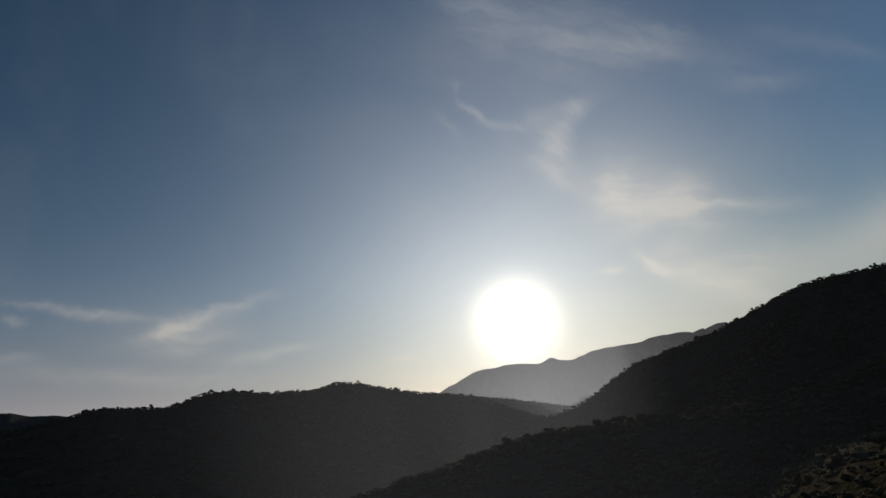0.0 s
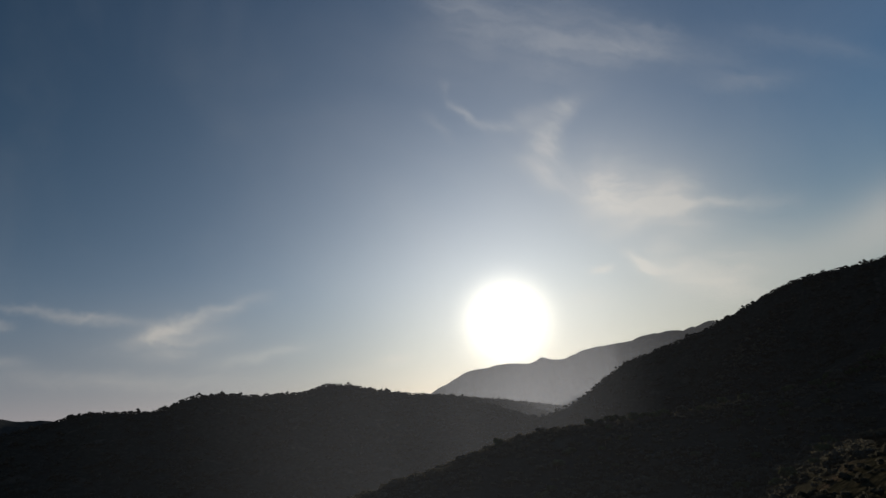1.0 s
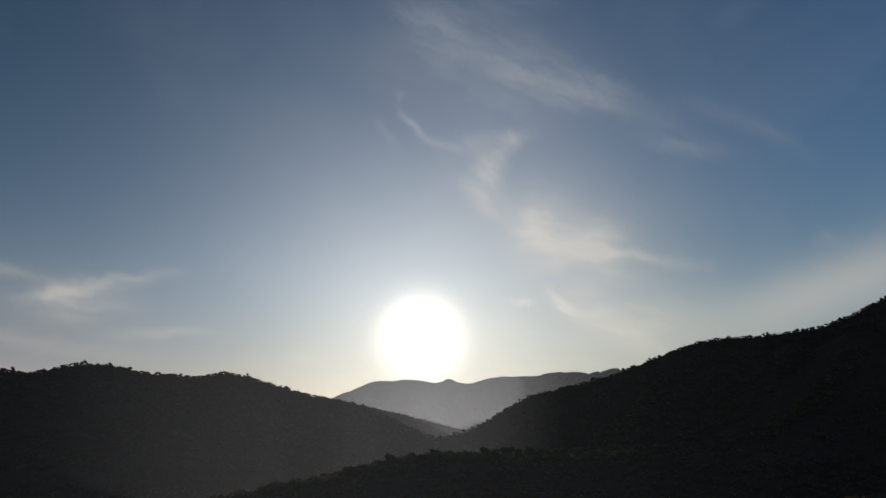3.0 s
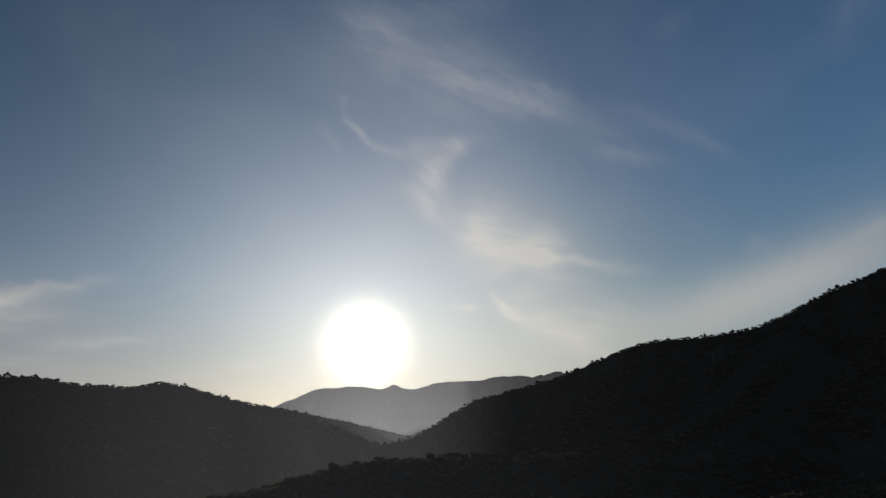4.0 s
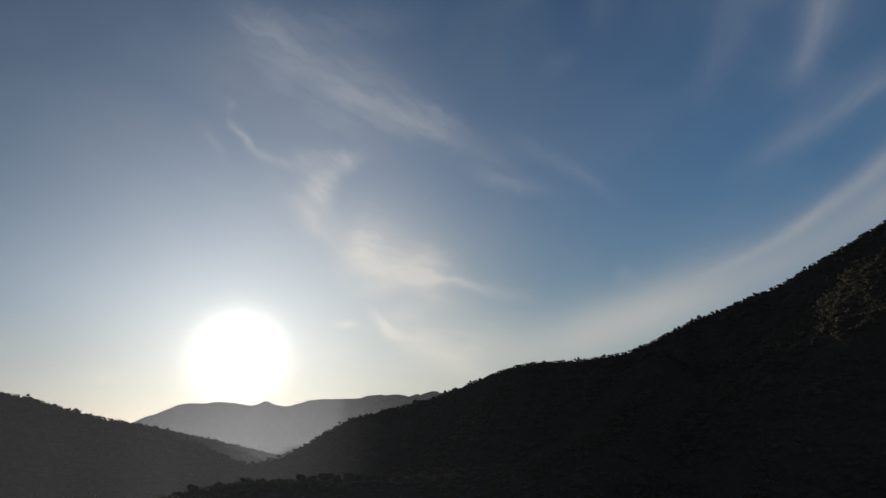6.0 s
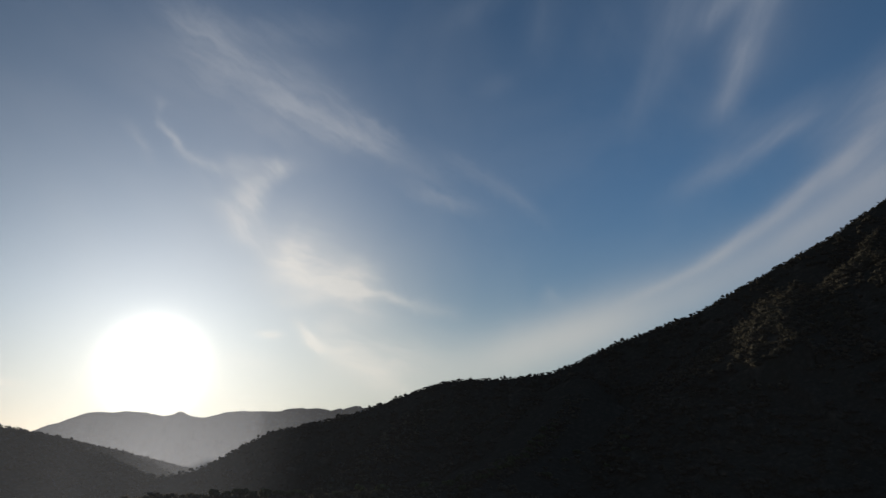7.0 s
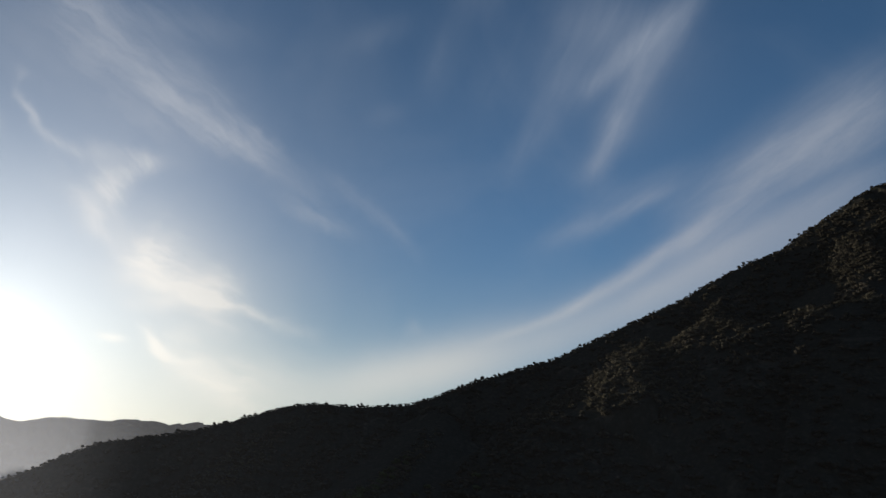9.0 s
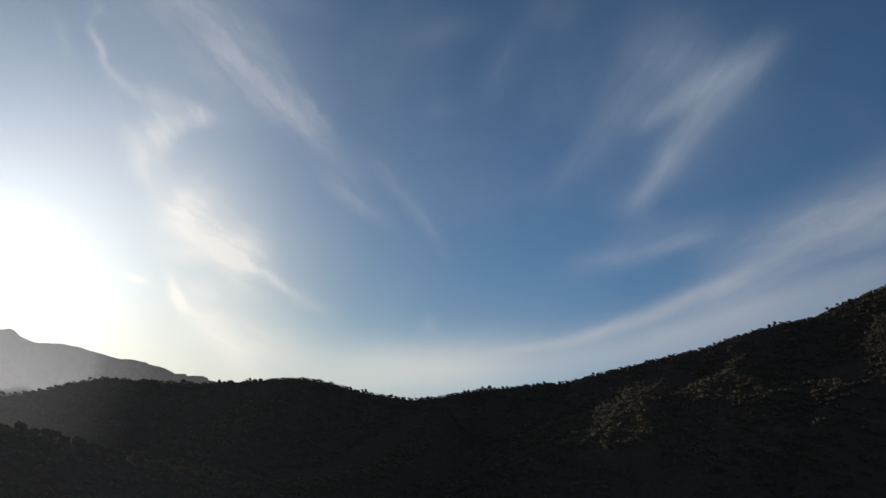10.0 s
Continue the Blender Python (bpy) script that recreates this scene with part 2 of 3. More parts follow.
cloud = streaks[0]
for s in streaks[1:]:
    cloud = W.calc("ADD", cloud, s)
veil = W.calc("MULTIPLY", W.span(W.noise(bent, 4.0, 5.0, 0.55, warp=0.6), 0.40, 0.75), 0.05)
cloud = W.calc("ADD", cloud, veil)
cloud = W.calc("MULTIPLY", cloud, W.span(height, -1.0, 4.0))
cloud = W.calc("MINIMUM", cloud, 0.9)
white = plus(glow(lobe(24.0, 1.2), (0.37, 0.35, 0.31)), W.mix(W.span(height, 14.0, 42.0), (0.302, 0.273, 0.240), (0.232, 0.250, 0.280)))
light = W.mix(cloud, light, plus(W.scaled(light, 0.35), white))
back = W.add("ShaderNodeBackground")
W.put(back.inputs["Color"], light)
back.inputs["Strength"].default_value = 1.0
W.link(back.outputs[0], W.add("ShaderNodeOutputWorld").inputs["Surface"])

sun = new("sun", bpy.data.lights.new("sun", "SUN"))
sun.data.energy, sun.data.angle, sun.data.color = 3.6, radians(0.53), (1.0, 0.90, 0.74)
sun.matrix_world = look((0, 0, 900), Vector((0, 0, 900)) - SUN_WAY)


# ---------------------------------------------------------------- materials
def material(name):
    mat = bpy.data.materials.new(name)
    mat.use_nodes = True
    n = Nodes(mat.node_tree)
    shader = n.add("ShaderNodeBsdfPrincipled")
    n.link(shader.outputs[0], n.add("ShaderNodeOutputMaterial").inputs["Surface"])
    return mat, n, shader


def ground_material(name, low, high, bare, relief, grain, crowns):
    """Scrub-covered slope: two tones of growth, shade painted between crowns, bare soil in patches, rough relief."""
    mat, n, shader = material(name)
    where = n.add("ShaderNodeNewGeometry").outputs["Position"]
    coarse = n.noise(where, 0.012, 6.0, 0.6)
    fine = n.noise(where, grain, 8.0, 0.68)
    patch = n.noise(where, 0.03, 5.0, 0.6, warp=0.8)
    cells = n.add("ShaderNodeTexVoronoi")
    cells.feature = "SMOOTH_F1"
    n.put(cells.inputs["Vector"], n.vec("ADD", where, n.scaled(n.noise(where, 0.3, 3.0, 0.6, colour=True), 3.0)))
    cells.inputs["Scale"].default_value = crowns
    cells.inputs["Smoothness"].default_value = 0.25
    crown = n.span(cells.outputs["Distance"], 0.15, 0.75, 1.0, 0.0)
    # the colour darkens between crowns to paint the shade in the gaps
    tone = n.mix(n.calc("MULTIPLY", n.span(fine, 0.3, 0.7), n.calc("MULTIPLY_ADD", crown, 0.7, 0.3)), low, high)
    tone = n.mix(n.calc("MULTIPLY", n.span(patch, 0.56, 0.68), n.span(coarse, 0.4, 0.6)), tone, bare)
    n.put(shader.inputs["Base Color"], tone)
    shader.inputs["Roughness"].default_value = 0.95
    shader.inputs["Specular IOR Level"].default_value = 0.0
    bump = n.add("ShaderNodeBump")
    bump.inputs["Strength"].default_value = 0.3
    bump.inputs["Distance"].default_value = relief
    n.put(bump.inputs["Height"], n.calc("MULTIPLY_ADD", crown, 1.3, fine))
    n.link(bump.outputs[0], shader.inputs["Normal"])
    return mat


def leaf_material(name, dark, pale, dry, through_light=0.0):
    """Foliage: tone changes from crown to crown and clump to clump."""
    mat, n, shader = material(name)
    where = n.add("ShaderNodeNewGeometry")
    island = where.outputs["Random Per Island"]
    each = n.add("ShaderNodeObjectInfo").outputs["Random"]
    tone = n.mix(island, dark, pale)
    stand = n.noise(where.outputs["Position"], 0.02, 4.0, 0.6)
    tone = n.mix(n.calc("MULTIPLY", n.span(stand, 0.5, 0.7), 0.7), tone, dry)
    tone = n.mix(n.calc("MULTIPLY", each, 0.35), tone, pale)
    tone = n.mix(n.calc("MULTIPLY", n.noise(where.outputs["Position"], 1.4, 5.0, 0.7), 0.6), tone, dark)
    n.put(shader.inputs["Base Color"], tone)
    shader.inputs["Roughness"].default_value = 0.9
    shader.inputs["Specular IOR Level"].default_value = 0.0
    if through_light:
        thin = n.add("ShaderNodeBsdfTranslucent")
        n.put(thin.inputs["Color"], n.mix(0.5, tone, (0.14, 0.126, 0.090)))
        both = n.add("ShaderNodeMixShader")
        both.inputs[0].default_value = through_light
        n.link(shader.outputs[0], both.inputs[1])
        n.link(thin.outputs[0], both.inputs[2])
        n.link(both.outputs[0], [k for k in mat.node_tree.nodes if k.type == "OUTPUT_MATERIAL"][0].inputs["Surface"])
    return mat


def bark_material():
    mat, n, shader = material("bark")
    where = n.add("ShaderNodeTexCoord").outputs["Object"]
    rough = n.noise(where, 6.0, 8.0, 0.7)
    n.put(shader.inputs["Base Color"], n.mix(rough, (0.05, 0.035, 0.025), (0.16, 0.12, 0.09)))
    shader.inputs["Roughness"].default_value = 0.9
    return mat


def haze_material():
    """Haze sheet: it lets most light through and scatters a little of the sunlight onward."""
    mat = bpy.data.materials.new("haze_sheet")
    mat.use_nodes = True
    n = Nodes(mat.node_tree)
    here = n.add("ShaderNodeTexCoord").outputs["Generated"]
    part3 = n.add("ShaderNodeSeparateXYZ")
    n.put(part3.inputs[0], here)
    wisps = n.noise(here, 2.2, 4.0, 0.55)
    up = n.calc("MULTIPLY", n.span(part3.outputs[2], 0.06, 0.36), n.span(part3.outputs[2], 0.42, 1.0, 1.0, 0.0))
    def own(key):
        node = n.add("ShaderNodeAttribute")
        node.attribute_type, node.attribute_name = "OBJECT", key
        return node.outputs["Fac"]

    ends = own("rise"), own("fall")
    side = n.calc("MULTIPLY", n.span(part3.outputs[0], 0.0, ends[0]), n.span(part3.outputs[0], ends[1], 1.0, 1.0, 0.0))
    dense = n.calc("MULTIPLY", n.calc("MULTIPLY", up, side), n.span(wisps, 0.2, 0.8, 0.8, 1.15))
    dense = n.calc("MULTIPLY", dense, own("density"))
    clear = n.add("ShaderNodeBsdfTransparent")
    veil_scatter = n.add("ShaderNodeBsdfTranslucent")
    veil_scatter.inputs["Color"].default_value = (0.81, 0.86, 1.0, 1)
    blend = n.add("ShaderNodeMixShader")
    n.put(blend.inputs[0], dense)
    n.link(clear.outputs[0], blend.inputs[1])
    n.link(veil_scatter.outputs[0], blend.inputs[2])
    n.link(blend.outputs[0], n.add("ShaderNodeOutputMaterial").inputs["Surface"])
    return mat


SLOPE = ground_material("wooded_slope", (0.032, 0.031, 0.025), (0.052, 0.049, 0.039), (0.072, 0.063, 0.049), 1.4, 0.35, 0.19)
VALLEY = ground_material("valley_scrub", (0.030, 0.027, 0.017), (0.072, 0.060, 0.036), (0.090, 0.065, 0.043), 1.2, 0.6, 0.35)
# the distant slope's base colour is greyed and blued to hold haze
DISTANT = ground_material("hazed_distant_slope", (0.040, 0.042, 0.042), (0.060, 0.061, 0.058), (0.080, 0.076, 0.068), 2.0, 0.05, 0.035)
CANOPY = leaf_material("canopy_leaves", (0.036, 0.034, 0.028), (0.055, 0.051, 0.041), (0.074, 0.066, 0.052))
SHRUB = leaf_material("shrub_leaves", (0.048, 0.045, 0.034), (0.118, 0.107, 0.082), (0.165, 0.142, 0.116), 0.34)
GREEN = leaf_material("green_leaves", (0.040, 0.052, 0.024), (0.105, 0.128, 0.055), (0.125, 0.120, 0.070), 0.40)
BARK = bark_material()
HAZE = haze_material()


# ---------------------------------------------------------------- the land
def hash2(ix, iy, seed):
    h = (ix.astype(np.int64) * 374761393 + iy.astype(np.int64) * 668265263 + seed * 974634777) & 0xFFFFFFFF
    h = ((h ^ (h >> 13)) * 1274126177) & 0xFFFFFFFF
    return ((h ^ (h >> 16)) & 0xFFFF) / 65535.0


def value_noise(x, y, seed):
    ix, iy = np.floor(x), np.floor(y)
    fx, fy = x - ix, y - iy
    fx, fy = fx * fx * fx * (fx * (fx * 6 - 15) + 10), fy * fy * fy * (fy * (fy * 6 - 15) + 10)
    a, b = hash2(ix, iy, seed), hash2(ix + 1, iy, seed)
    c, d = hash2(ix, iy + 1, seed), hash2(ix + 1, iy + 1, seed)
    return (a + (b - a) * fx) * (1 - fy) + (c + (d - c) * fx) * fy


def fractal(x, y, size, seed, octaves=5, gain=0.5, ridged=False):
    """Noise from -1 to 1 with its largest forms about size metres across."""
    total, weight, amp = 0.0, 0.0, 1.0
    for k in range(octaves):
        n = value_noise(x / size * 2 ** k + 17.3 * k, y / size * 2 ** k - 9.1 * k, seed + k) * 2 - 1
        total = total + amp * (1 - 2 * np.abs(n) if ridged else n)
        weight += amp
        amp *= gain
    return total / weight


def smooth_line(points, steps=9):
    """A Catmull-Rom line through the points."""
    p = np.array(points, float)
    p = np.vstack([2 * p[0] - p[1], p, 2 * p[-1] - p[-2]])
    t = np.linspace(0, 1, steps, endpoint=False)[:, None]
    runs = []
    for a, b, c, d in zip(p[:-3], p[1:-2], p[2:-1], p[3:]):
        runs.append(0.5 * (2 * b + (c - a) * t + (2 * a - 5 * b + 4 * c - d) * t ** 2 + (3 * b - a - 3 * c + d) * t ** 3))
    return np.vstack(runs + [p[-2:-1]])


# ridge lines of the hills: x, y, z along the crest
RIGHT_CREST = smooth_line([
    (-5, 930, 40), (48, 866, 58.9), (76, 856, 72.9), (104, 848, 91.7), (132, 838, 107.3), (159, 827, 115.9), (185, 816, 122.9),
    (211, 804, 131.2), (237, 794, 142.3), (263, 785, 154.3), (289, 774, 166.1), (314, 763, 173.7), (339, 751,
    177.2), (363, 738, 178.7), (387, 724, 182.7), (411, 710, 187.6), (437, 701, 199.3), (464, 690, 215.4), (490,
    679, 228.9), (516, 667, 240.7), (542, 654, 253.3), (567, 639, 265.9), (592, 624, 283.5), (617, 608, 302.0),
    (641, 591, 319.0), (665, 573, 337.2), (690, 555, 354.4), (716, 538, 377.8), (742, 519, 399.1), (767, 499,
    418.7), (791, 478, 434.6), (815, 456, 461.9), (839, 433, 487.6), (861, 408, 513.2), (883, 383, 528.6),
    (910, 250, 505), (930, 50, 510), (840, -160, 450)])
FAR_CREST = smooth_line([
    (-1500, 3900, 60.0), (-900, 3880, 105.0), (-600, 3860, 140.0), (-481, 3853, 160.7), (-407, 3842, 197.7),
    (-293, 3822, 250.6), (-220, 3806, 270.0), (-161, 3793, 268.5), (-81, 3772, 279.1), (-13, 3754, 274.7),
    (54, 3736, 270.4), (107, 3723, 274.5), (141, 3714, 289.8), (171, 3706, 287.5), (207, 3696, 270.8),
    (279, 3673, 278.0), (350, 3650, 299.6), (435, 3620, 315.4), (520, 3588, 319.4), (589, 3559, 317.4),
    (631, 3543, 332.2), (686, 3523, 341.6), (739, 3503, 340.6), (768, 3492, 342.6), (824, 3469, 337.6),
    (835, 3464, 334.8), (875, 3447, 346.4), (883, 3445, 337.8), (909, 3433, 350.6), (967, 3405, 366.7),
    (980, 3400, 356.5), (1200, 3330, 405.0), (1500, 3200, 450.0), (1900, 3000, 480.0), (2600, 2600, 500.0)], 5)
LEFT_CREST = smooth_line([
    (-600, 250, 80), (-540, 450, 86), (-474, 583, 86.3), (-464, 600, 88.2), (-454, 618, 91), (-443, 635, 95.7),
    (-431, 652, 101.2), (-419, 669, 101.8), (-406, 685, 100.7), (-393, 703, 99.2), (-380, 721, 100.2),
    (-366, 738, 109.5), (-352, 756, 112.6), (-337, 773, 113.3), (-321, 790, 110.7), (-305, 806, 109.4),
    (-288, 822, 109.6), (-270, 838, 108.6), (-252, 854, 112.9), (-234, 869, 117), (-216, 890, 113.1),
    (-197, 911, 107.9), (-178, 931, 104.1), (-157, 951, 99.4), (-136, 972, 95.7), (-119, 1040, 93.3),
    (-100, 1108, 90.4), (-76, 1176, 86.3), (-50, 1243, 81.7), (-20, 1309, 75.9), (13, 1387, 69.4), (51, 1486, 62.4),
    (93, 1583, 54.8), (180, 1760, 39.4)])
BACK_CREST = smooth_line([
    (-2600, 800, 150), (-2000, 1600, 150), (-1750, 1920, 165), (-1643, 2015, 178.5), (-1579, 2066, 164.5), (-1513, 2114, 159.0),
    (-1300, 2250, 120), (-1000, 2400, 70)])
SPUR_CREST = smooth_line([
    (-110, 285, 26), (-78, 324, 37.0), (-58, 350, 42.5), (-36, 376, 45.6), (-10, 406, 52.6), (20, 431, 55.6), (52, 439, 56.2), (84,
    443, 57.7), (117, 443, 60.2), (150, 440, 64.2), (183, 433, 69.9),
    (228, 467, 82), (305, 540, 108), (371, 594, 152)])
SPUR_FOOT = smooth_line([(-40, 312, 20), (8, 317, 31), (22, 305, 38), (44, 304, 38), (64, 300, 40), (84, 294, 39), (104, 288, 41), (124, 280, 37), (150, 262, 26)])
NEAR_CREST = smooth_line([(98, 105, 49), (102, 140, 57), (105, 175, 58), (110, 215, 54), (120, 260, 49), (132, 300, 46), (143, 335, 45), (138, 385, 36)])
EAST_KNOLL = smooth_line([(135, 235, 42), (160, 262, 53), (185, 275, 57), (215, 280, 56), (250, 270, 46)])
RIB_ONE = smooth_line([(605, 533, 283), (545, 493, 247), (504, 457, 219), (467, 418, 193), (450, 400, 178), (458, 405, 168), (440, 393, 139)])
RIB_ONE_ARM = smooth_line([(508, 467, 223), (490, 476, 213), (470, 485, 200), (455, 498, 178), (475, 540, 160)])
RIB_TWO = smooth_line([(715, 507, 364), (665, 483, 330), (611, 460, 291), (581, 451, 266), (595, 475, 256), (578, 469, 235)])
RIB_TWO_ARM = smooth_line([(620, 461, 298), (599, 405, 279), (617, 373, 289), (626, 331, 294), (642, 306, 298)])
RIB_FIVE = smooth_line([(834, 393, 475), (784, 384, 428), (728, 372, 376), (721, 377, 348), (706, 377, 322)])
RIB_FIVE_ARM = smooth_line([(782, 377, 430), (737, 347, 387), (698, 319, 344), (695, 309, 311)])
RIB_THREE = smooth_line([(270, 735, 138), (205, 660, 95), (150, 590, 60), (120, 540, 45)])
RIB_FOUR = smooth_line([(405, 640, 178), (375, 575, 140), (350, 520, 100), (325, 470, 66)])

# name, crest, slope, roundness of the top, depth of the gullies
RIDGES = [
    ("right_hill", RIGHT_CREST, 0.92, 14, 0.07), ("far_mountain", FAR_CREST, 0.52, 22, 0.30),
    ("left_hill", LEFT_CREST, 0.36, 14, 0.05), ("back_hill", BACK_CREST, 0.40, 40, 0.20),
    ("valley_spur", SPUR_CREST, 0.36, 12, 0.10), ("near_knoll", NEAR_CREST, 0.85, 36, 0.06),
    ("valley_spur", SPUR_FOOT, 0.30, 12, 0.12), ("near_knoll", EAST_KNOLL, 0.5, 16, 0.08),
    ("right_hill", RIB_ONE, 0.62, 14, 0.06), ("right_hill", RIB_ONE_ARM, 0.62, 10, 0.06), ("right_hill", RIB_TWO, 0.9, 10, 0.08),
    ("right_hill", RIB_TWO_ARM, 0.9, 10, 0.08), ("right_hill", RIB_FIVE, 0.9, 12, 0.08), ("right_hill", RIB_FIVE_ARM, 0.9, 12, 0.08),
    ("right_hill", RIB_THREE, 0.72, 12, 0.10), ("right_hill", RIB_FOUR, 0.72, 12, 0.10)]


def nearest(crest, x, y):
    """Distance to a crest line, and the crest's height there."""
    best = np.full(x.shape, 1e18)
    top = np.zeros(x.shape)
    for a, b in zip(crest[:-1], crest[1:]):
        dx, dy = b[0] - a[0], b[1] - a[1]
        t = np.clip(((x - a[0]) * dx + (y - a[1]) * dy) / (dx * dx + dy * dy + 1e-9), 0, 1)
        d = (x - a[0] - t * dx) ** 2 + (y - a[1] - t * dy) ** 2
        closer = d < best
        best = np.where(closer, d, best)
        top = np.where(closer, a[2] + t * (b[2] - a[2]), top)
    return np.sqrt(best), top


def land(x, y):
    """Height of the ground, and which ridge it belongs to (-1: the valley floor)."""
    far = np.hypot(x, y)
    z = 14 + 7 * fractal(x, y, 160, 5) + 1.2 * fractal(x, y, 22, 8, 4) + np.clip(far - 1200, 0, 4000) * 0.004
    owner = np.full(x.shape, -1)
    gully = fractal(x, y, 120, 21, 5, 0.5, ridged=True)
    lumps = fractal(x, y, 26, 33, 4)
    for k, (name, crest, slope, top, depth) in enumerate(RIDGES):
        d, h = nearest(crest, x, y)
        big = 4.0 if name in ("far_mountain", "back_hill") else 1.0
        r = h - slope * (np.sqrt(d * d + top * top) - top)
        r = r + np.minimum(d * depth, 18 * big) * (gully if big == 1 else fractal(x, y, 420, 51, 6, 0.55, ridged=True))
        r = r + np.minimum(d * 0.05, 1.6 * big) * lumps
        if big > 1:
            r = r + np.clip(d / 220, 0.3, 1.0) * (24 * fractal(x, y, 150, 77, 5, 0.6) + 13 * fractal(x, y, 55, 91, 3, 0.6)) + 4 * fractal(x, y, 36, 95, 3, 0.6)
        owner = np.where(r > z, k, owner)
        soft = 6.0
        e = np.clip(0.5 + 0.5 * (r - z) / soft, 0, 1)
        z = z * (1 - e) + r * e + soft * e * (1 - e) * 0.5 * np.clip(d / 30, 0, 1)
    return z, owner


def mesh_object(name, verts, faces, mat, smooth=True, parent=None):
    """A mesh object from arrays; faces all have the same number of corners."""
    me = bpy.data.meshes.new(name)
    verts, faces = np.asarray(verts, np.float32), np.asarray(faces, np.int32)
    k = faces.shape[1]
    me.vertices.add(len(verts))
    me.vertices.foreach_set("co", verts.ravel())
    me.loops.add(faces.size)
    me.loops.foreach_set("vertex_index", faces.ravel())
    me.polygons.add(len(faces))
    me.polygons.foreach_set("loop_start", np.arange(0, faces.size, k, dtype=np.int32))
    me.polygons.foreach_set("loop_total", np.full(len(faces), k, np.int32))
    me.polygons.foreach_set("use_smooth", np.full(len(faces), smooth))
    me.materials.append(mat)
    me.update(calc_edges=True)
    me.validate()
    ob = new(name, me)
    ob.parent = parent
    return ob


# a fan of columns round the valley, closer together where the hills stand
turns = np.concatenate([np.arange(-60, -8, 0.2), np.arange(-8, 17, 0.09), np.arange(17, 84, 0.2), np.arange(84, 300, 2.0)])
reach = np.concatenate([[0.0], np.geomspace(18, 300, 62), np.geomspace(303, 1000, 270), np.geomspace(1005, 1125, 16), np.geomspace(1130, 2900, 40),
                        np.geomspace(2950, 4100, 60), np.geomspace(4150, 4900, 8)])
A, Rr = np.meshgrid(np.radians(turns), reach)
GX, GY = Rr * np.sin(A), Rr * np.cos(A)
GZ, OWN = land(GX, GY)
rows_n, cols_n = GX.shape
index = np.arange(rows_n * cols_n).reshape(rows_n, cols_n)
right = np.roll(index, -1, axis=1)
quads = np.stack([index[:-1], right[:-1], right[1:], index[1:]], -1)[..., ::-1].reshape(-1, 4)
owner = OWN[:-1].reshape(-1)
GV = np.stack([GX, GY, GZ], -1).reshape(-1, 3)
names = np.array([r[0] for r in RIDGES] + ["ground"])[owner]
LAND = {
    "ground": (VALLEY, "dry scrubby valley floor in evening shade", "ground"),
    "right_hill": (SLOPE, "steep dark wooded hillside with grazing sun on its ribs", "hill"),
    "left_hill": (SLOPE, "long dark wooded hill in shade against the sky", "hill"),
    "valley_spur": (SLOPE, "low dark scrubby spur running into the valley", "hill"),
    "near_knoll": (VALLEY, "small scrub-covered knoll catching low sun", "hill"),
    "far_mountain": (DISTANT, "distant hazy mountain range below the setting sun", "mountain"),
    "back_hill": (DISTANT, "low distant hills on the skyline, coloured blue-grey for haze", "hill")}
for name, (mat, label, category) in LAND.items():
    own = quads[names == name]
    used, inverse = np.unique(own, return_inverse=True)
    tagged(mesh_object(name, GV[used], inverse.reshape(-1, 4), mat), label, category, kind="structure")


# ---------------------------------------------------------------- haze in the valley
def haze_bank(plan, z0, z1, layers, apart, density, rise, fall, label):
    """Thin upright haze sheets, added along a line in the plan; they thin out towards both ends, the top and the
    ground.
    """
    line = smooth_line([(x, y, 0) for x, y in plan], 6)
    verts, faces = [], []
    for i in range(layers):
        for j, (x, y, _) in enumerate(line):
            verts += [(x, y + i * apart, z0), (x, y + i * apart, z1)]
            if j:
                k = len(verts) - 4
                faces.append((k, k + 2, k + 3, k + 1))
    ob = mesh_object("haze", verts, faces, HAZE)
    ob["density"], ob["rise"], ob["fall"] = density / layers, rise, fall
    return tagged(ob, label, "haze", kind="stuff")


# added sheets stand in for distant haze and the glare below the sun
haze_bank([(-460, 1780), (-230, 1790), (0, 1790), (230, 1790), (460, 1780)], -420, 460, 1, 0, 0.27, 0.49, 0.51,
          "added bright haze sheet for the glare under the low sun")
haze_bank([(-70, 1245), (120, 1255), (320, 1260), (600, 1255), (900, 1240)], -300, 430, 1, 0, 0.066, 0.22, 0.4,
          "added pale haze sheet between a hill and a distant mountain")
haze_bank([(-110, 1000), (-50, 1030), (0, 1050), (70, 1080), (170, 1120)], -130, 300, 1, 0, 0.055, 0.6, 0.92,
          "added sheet of pale sunlit haze where the valley narrows")
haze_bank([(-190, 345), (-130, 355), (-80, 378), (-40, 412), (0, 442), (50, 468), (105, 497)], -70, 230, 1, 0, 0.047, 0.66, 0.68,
          "added sheet of pale sunlit haze before a long wooded hill")
# near sheets are added to lift the dark hills, as lens glare would
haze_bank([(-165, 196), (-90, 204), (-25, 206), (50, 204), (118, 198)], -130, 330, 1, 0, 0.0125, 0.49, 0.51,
          "added faint sheet for lens glare over the valley")
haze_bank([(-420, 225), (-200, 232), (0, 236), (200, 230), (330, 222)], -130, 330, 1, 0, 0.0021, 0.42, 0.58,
          "added faint sheet for lens glare over the valley")
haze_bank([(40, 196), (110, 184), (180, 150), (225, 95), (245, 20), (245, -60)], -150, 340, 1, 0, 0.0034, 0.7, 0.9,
          "added faint sheet for lens glare before a steep hillside")


# ---------------------------------------------------------------- woods
rng = np.random.default_rng(7)


